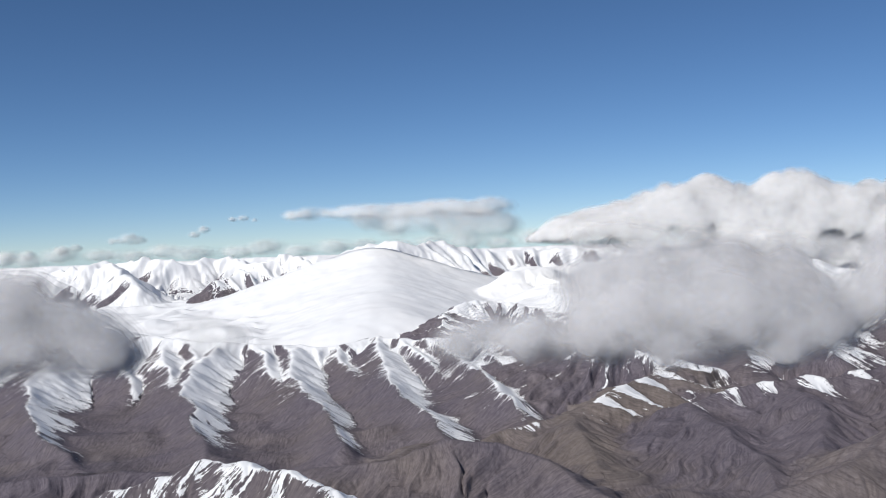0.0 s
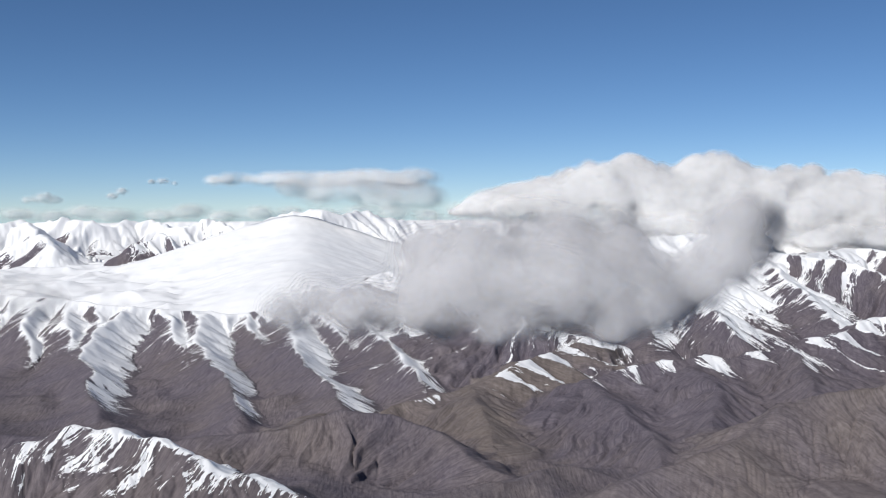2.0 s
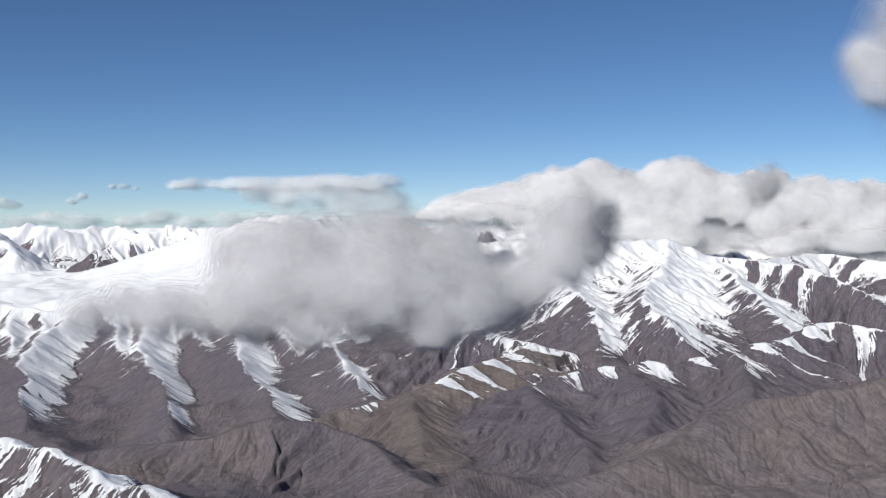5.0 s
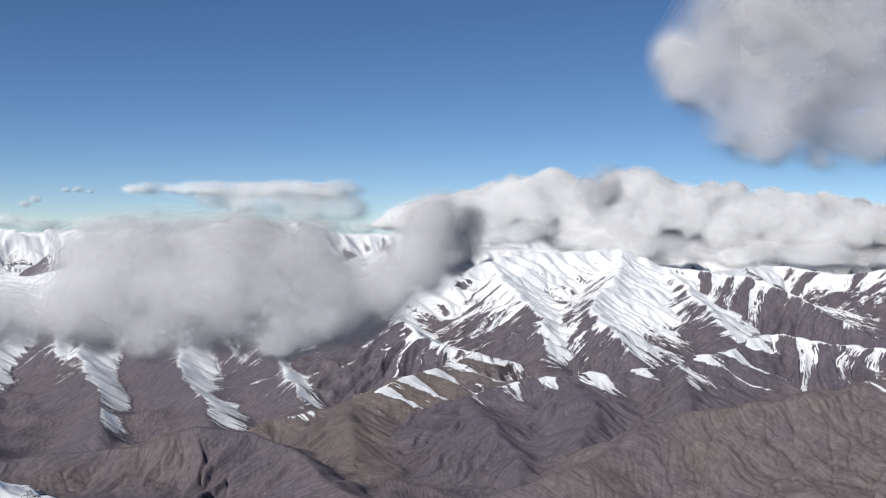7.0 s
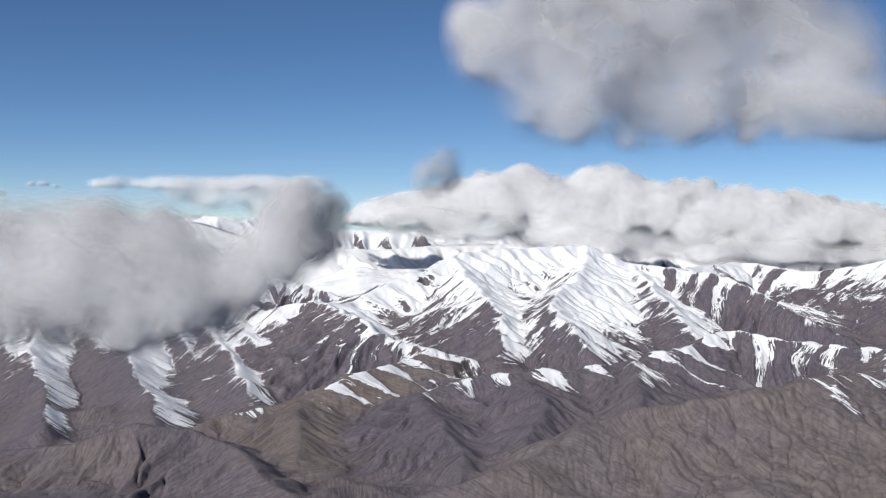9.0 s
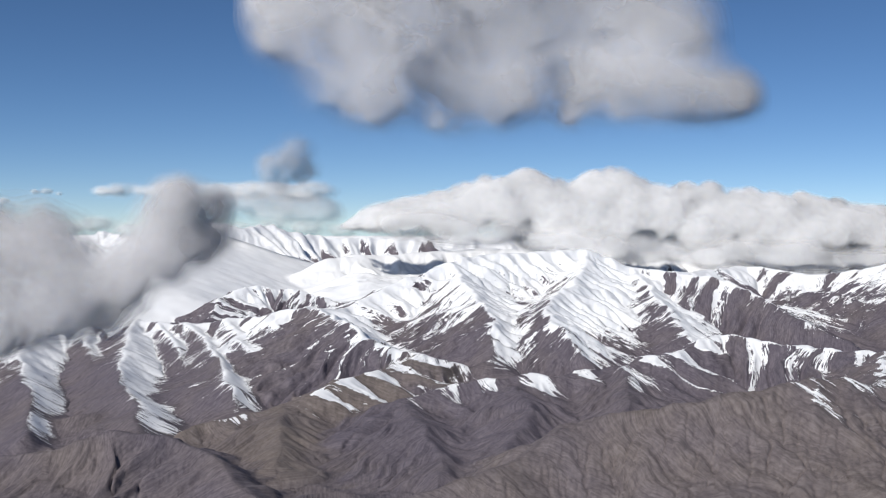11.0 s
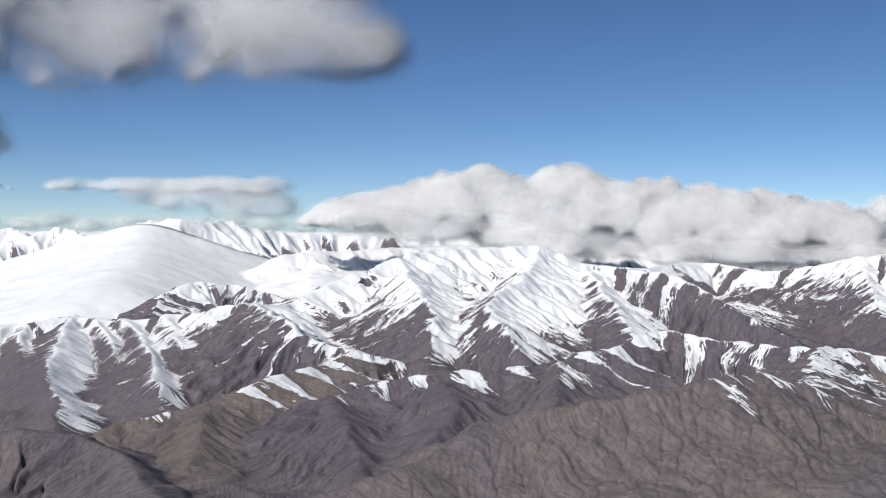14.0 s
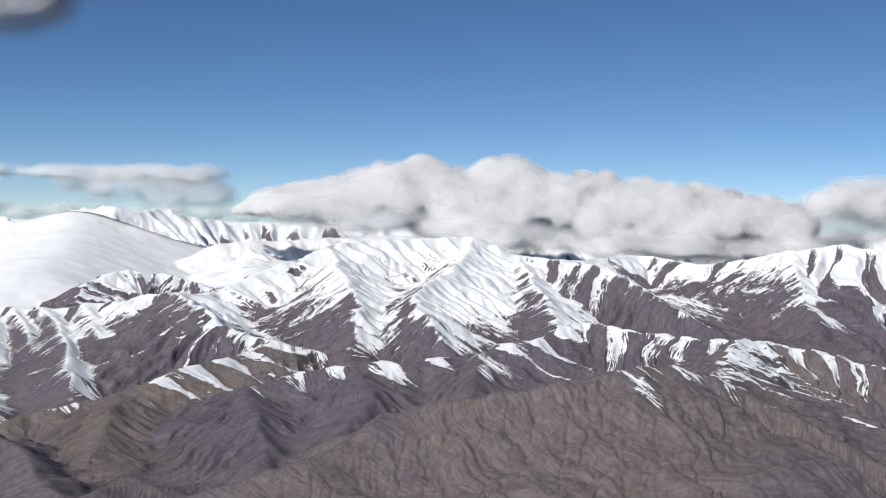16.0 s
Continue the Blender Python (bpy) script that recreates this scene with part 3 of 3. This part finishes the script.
# grey clouds hanging before the mountains
cloud([(4.9, 295.4, 219.2, 6.8), (12.8, 304.7, 220.4, 7.8), (22.8, 294.0, 220.1, 7.5), (30.1, 303.3, 218.1, 7.4), (39.2, 292.6, 221.0, 8.9), (42.1, 302.4, 235.4, 8.0), (49.7, 291.8, 224.6, 11.1), (56.2, 301.3, 237.3, 7.7),
       (61.6, 290.8, 228.9, 11.8), (70.0, 300.2, 237.1, 7.9), (73.3, 289.9, 222.8, 11.0), (82.2, 299.3, 238.0, 7.6), (83.7, 289.0, 228.6, 11.7), (94.4, 298.3, 235.2, 7.9), (95.4, 288.1, 222.6, 10.2),
       (101.9, 297.7, 229.3, 8.8), (103.5, 287.4, 219.5, 6.6), (111.8, 296.9, 218.7, 6.3), (113.1, 292, 226.1, 5.4), (119.9, 296.3, 232.9, 6.8), (118.9, 290, 225.5, 5.5), (125.6, 295.9, 240.5, 6.8), (129.2, 289, 243.6, 6.2)]
      + [(134.5, 295.0, 237.3, 5.4), (126.7, 290, 234.0, 6.8), (136.5, 295.0, 245.4, 3.8), (129.1, 291, 247.4, 3.8), (46.6, 298.0, 214.2, 5.8), (61.1, 286.8, 214.8, 6.1), (76.9, 295.6, 213.1, 5.7), (90.3, 284.4, 214.2, 5.5)],
      3, CLOUD_GREY, "soft grey cloud drifting before the mountains", lumps=0.5, billow=0.3, lift=0.65, base=211)
cloud([(-129.3, 284.7, 228.8, 13.7), (-117.2, 284.7, 226.8, 12.9), (-105, 284.7, 226.4, 11.4), (-94.5, 284.6, 222.1, 8.4), (-86.9, 284.6, 221.1, 6.1), (-115.3, 284.8, 235.9, 6.8), (-143, 284.7, 227.8, 15.2)], 4, CLOUD_GREY, "soft grey cloud drifting over the valley", lumps=0.55, billow=0.35, lift=0.7, base=212)
cloud([(-65.7, 299.7, 223.4, 5.1), (-59.3, 299.7, 223.9, 4.5), (-72.1, 299.7, 225.2, 3.5)], 8, CLOUD_THIN, "small torn shred of grey cloud", lumps=0.9, levels=(0.55, 0.42, 0.31, 0.2))
cloud([(164.5, 190.0, 259.3, 5.6), (172.2, 188.0, 259.7, 5.7), (181.2, 190.0, 258.9, 5.8), (188.6, 187.0, 259.6, 5.7), (198.3, 190.0, 259.8, 5.3), (204.8, 187.0, 258.8, 4.4), (212.0, 186.0, 258.4, 3.6), (158.6, 190.0, 268.4, 5.6), (165.5, 192.0, 270.6, 7.7), (174.3, 190.0, 268.9, 7.6), (184.2, 192.0, 271.2, 7.7), (192.9, 190.0, 269.5, 7.6), (202.9, 191.0, 270.9, 7.3),
       (209.4, 188.0, 267.2, 5.5), (168.8, 192.0, 278.9, 8.1), (181.4, 192.0, 280.2, 8.1), (194.4, 192.0, 279.9, 8.1), (205.2, 184.0, 259.6, 4.4), (208.6, 183.0, 258.1, 4.0), (212.6, 183.0, 257.1, 3.6), (216.0, 182.0, 257.7, 3.0), (168.6, 186.0, 255.5, 2.3), (177.0, 187.0, 255.1, 2.2), (185.4, 186.0, 255.5, 2.3), (194.6, 187.0, 255.8, 2.0), (201.4, 187.0, 256.3, 1.9), (155.9, 188.0, 265.0, 2.7), (154.7, 189.0, 270.7, 2.4)],
      5, CLOUD_TORN, "grey torn cloud high overhead", lumps=0.65, grain=0.2)
cloud([(154.9, 234.0, 250.7, 3.3), (156.4, 236.0, 252.7, 3.0), (153.3, 232.0, 249.0, 2.7), (157.7, 238.0, 250.2, 2.4), (152.0, 230.0, 250.6, 1.9), (155.6, 234.0, 248.0, 2.1)], 9, CLOUD_SHRED, "small grey shred of cloud", lumps=1.0, grain=0.22, levels=(0.95, 0.82, 0.7, 0.6, 0.5, 0.41, 0.33, 0.25, 0.18, 0.12))
# the far bank of heaped cloud
dice = random.Random(11)
bank_x = [172, 204, 248, 336, 380, 436, 493, 544, 596, 643, 689, 748, 790, 844, 941, 1027, 1152, 1254, 1371]
bank_top = [232, 250, 284, 302, 314, 334, 357, 363, 344, 339, 357, 371, 349, 342, 339, 332, 317, 301, 282]
bank_low = [228, 226, 224, 218, 212, 206, 199, 193, 187, 183, 179, 172, 171, 167, 166, 162, 157, 159, 160]
bank = []
for i in range(150):
    x = bank_x[0] + (bank_x[-1] - bank_x[0]) * (i + dice.uniform(0, 1)) / 150
    high, under = float(np.interp(x, bank_x, bank_top)), float(np.interp(x, bank_x, bank_low))
    r = min(dice.uniform(26, 38), 0.42 * (high - under) + 4)
    if x < 340:
        continue
    bank.append((x, 2178 + dice.uniform(-15, 25), under + r + dice.uniform(0, 1) * max(high - under - 2.6 * r, 2), r))
for i in range(300):
    # puffs heaped on its front, the smaller ones towards the top
    x = bank_x[0] + (bank_x[-1] - bank_x[0]) * (i + dice.uniform(0, 1)) / 300
    high, under = float(np.interp(x, bank_x, bank_top)), float(np.interp(x, bank_x, bank_low))
    up = dice.uniform(0, 1) ** 0.55
    r = min(dice.uniform(18, 31) * (1.15 - 0.4 * up), 0.4 * (high - under) + 4)
    bank.append((x, 2135 + 70 * up * up + dice.uniform(-12, 12), under + r + up * max(high - under - 2.0 * r, 2), r))
cloud(bank, 6, CLOUD_WHITE, "bank of heaped white clouds over the far range", grain=0.24, flat=0.9, lumps=0.22, merge=1.9, lift=0.85, fade_under=1.2, base=150, levels=(0.86, 0.72, 0.59, 0.48, 0.38, 0.29, 0.2))
streak = [(-330 + 37 * i, 2370, 309 + 3 * math.sin(i * 1.7) - 0.5 * max(0, i - 9), 24 + 5 * math.sin(i * 2.3) + 1.2 * i) for i in range(13)]
cloud(streak, 12, CLOUD_VEIL, "long thin streak of white cloud", lumps=0.8, flat=0.5, lift=0.9, levels=(0.75, 0.58, 0.43, 0.3, 0.2))
cloud([(-170, 2385, 292, 34), (-95, 2385, 284, 46), (-30, 2385, 281, 52), (40, 2385, 282, 56), (95, 2385, 276, 48), (140, 2385, 268, 36)], 22, CLOUD_VEIL, "thin white cloud hanging below a streak", lumps=0.9, flat=0.7, lift=0.9, levels=(0.75, 0.58, 0.43, 0.3, 0.2))
cloud([(-710.5, 2300, 265.1, 13.5), (-679.6, 2300.1, 268.9, 18.4), (-652.8, 2300.1, 265.4, 12.3)], 13, CLOUD_WISP, "small thin white cloud puff far off", lumps=0.8, flat=0.6, levels=(0.6, 0.46, 0.34, 0.23, 0.14))
cloud([(-538.2, 2300.2, 273.3, 11), (-517, 2300.3, 283.5, 11)], 14, CLOUD_WISP, "small thin white cloud puff far off", lumps=0.8, flat=0.6, levels=(0.6, 0.46, 0.34, 0.23, 0.14))
cloud([(-454.8, 2300.6, 303.2, 8.6), (-430.2, 2300.6, 304.7, 11), (-405.8, 2300.6, 300.1, 7.4)], 15, CLOUD_WISP, "small thin white cloud puff far off", lumps=0.8, flat=0.6, levels=(0.6, 0.46, 0.34, 0.23, 0.14))
cloud([(-1199.3, 2899.4, 228.1, 27.9), (-1137.1, 2899.5, 236.6, 21.7), (-1043.7, 2899.7, 248.4, 18.6), (-1004.8, 2899.8, 254.7, 15.5)], 16, CLOUD_VEIL, "low bank of pale cloud behind far peaks", flat=0.7, levels=(0.55, 0.42, 0.31, 0.2))
cloud([(1273.2, 1939.9, 262.3, 27.7), (1320.7, 1933.9, 273.3, 36.3), (1384.2, 1925.4, 268.6, 42.7), (1447.7, 1916.7, 258.5, 42.7)], 17, CLOUD_WHITE, "heaped white cloud over the far range", lumps=0.65, merge=1.5, base=190, levels=(0.95, 0.78, 0.62, 0.49, 0.37, 0.27, 0.18))
# pale cloud low behind the far peaks, also standing in for skyline haze
low_bank = [(-1500 + 105 * i, 3320 + 60 * math.sin(i * 1.7), 226 + 9 * math.sin(i * 2.3), 52 + 14 * math.sin(i * 3.1)) for i in range(24)]
cloud(low_bank, 18, CLOUD_WISP, "pale cloud and haze lying low behind the far peaks", grain=0.2, lumps=0.5, flat=0.42, lift=0.9, levels=(0.6, 0.48, 0.37, 0.27, 0.18))
# pale mist hanging under the heaped bank
under_mist = [(280 + 66 * i, 2040 + 20 * math.sin(i * 1.9), float(np.interp(280 + 66 * i, bank_x, bank_low)) + 18 + 7 * math.sin(i * 2.7), 46 + 8 * math.sin(i * 1.3)) for i in range(18)]
cloud(under_mist, 21, CLOUD_MIST, "pale mist hanging under the heaped clouds", grain=0.2, lumps=0.5, flat=0.55, lift=0.9, levels=(0.65, 0.5, 0.38, 0.27, 0.18))
# a thin grey-white sheet that carries the heaped bank on to the east
sheet_of_mist = [(1040 + 85 * i, 2290 + 30 * math.sin(i * 2.1), 268 - 5 * i + 8 * math.sin(i * 1.3), 58) for i in range(11)]
sheet_of_mist += [(1000 + 95 * i, 2260, 222 + 6 * math.sin(i * 1.9), 56) for i in range(11)]
cloud(sheet_of_mist, 19, CLOUD_VEIL, "thin sheet of grey-white cloud over the range", grain=0.2, flat=0.6, lift=0.9, levels=(0.65, 0.5, 0.38, 0.27, 0.18))
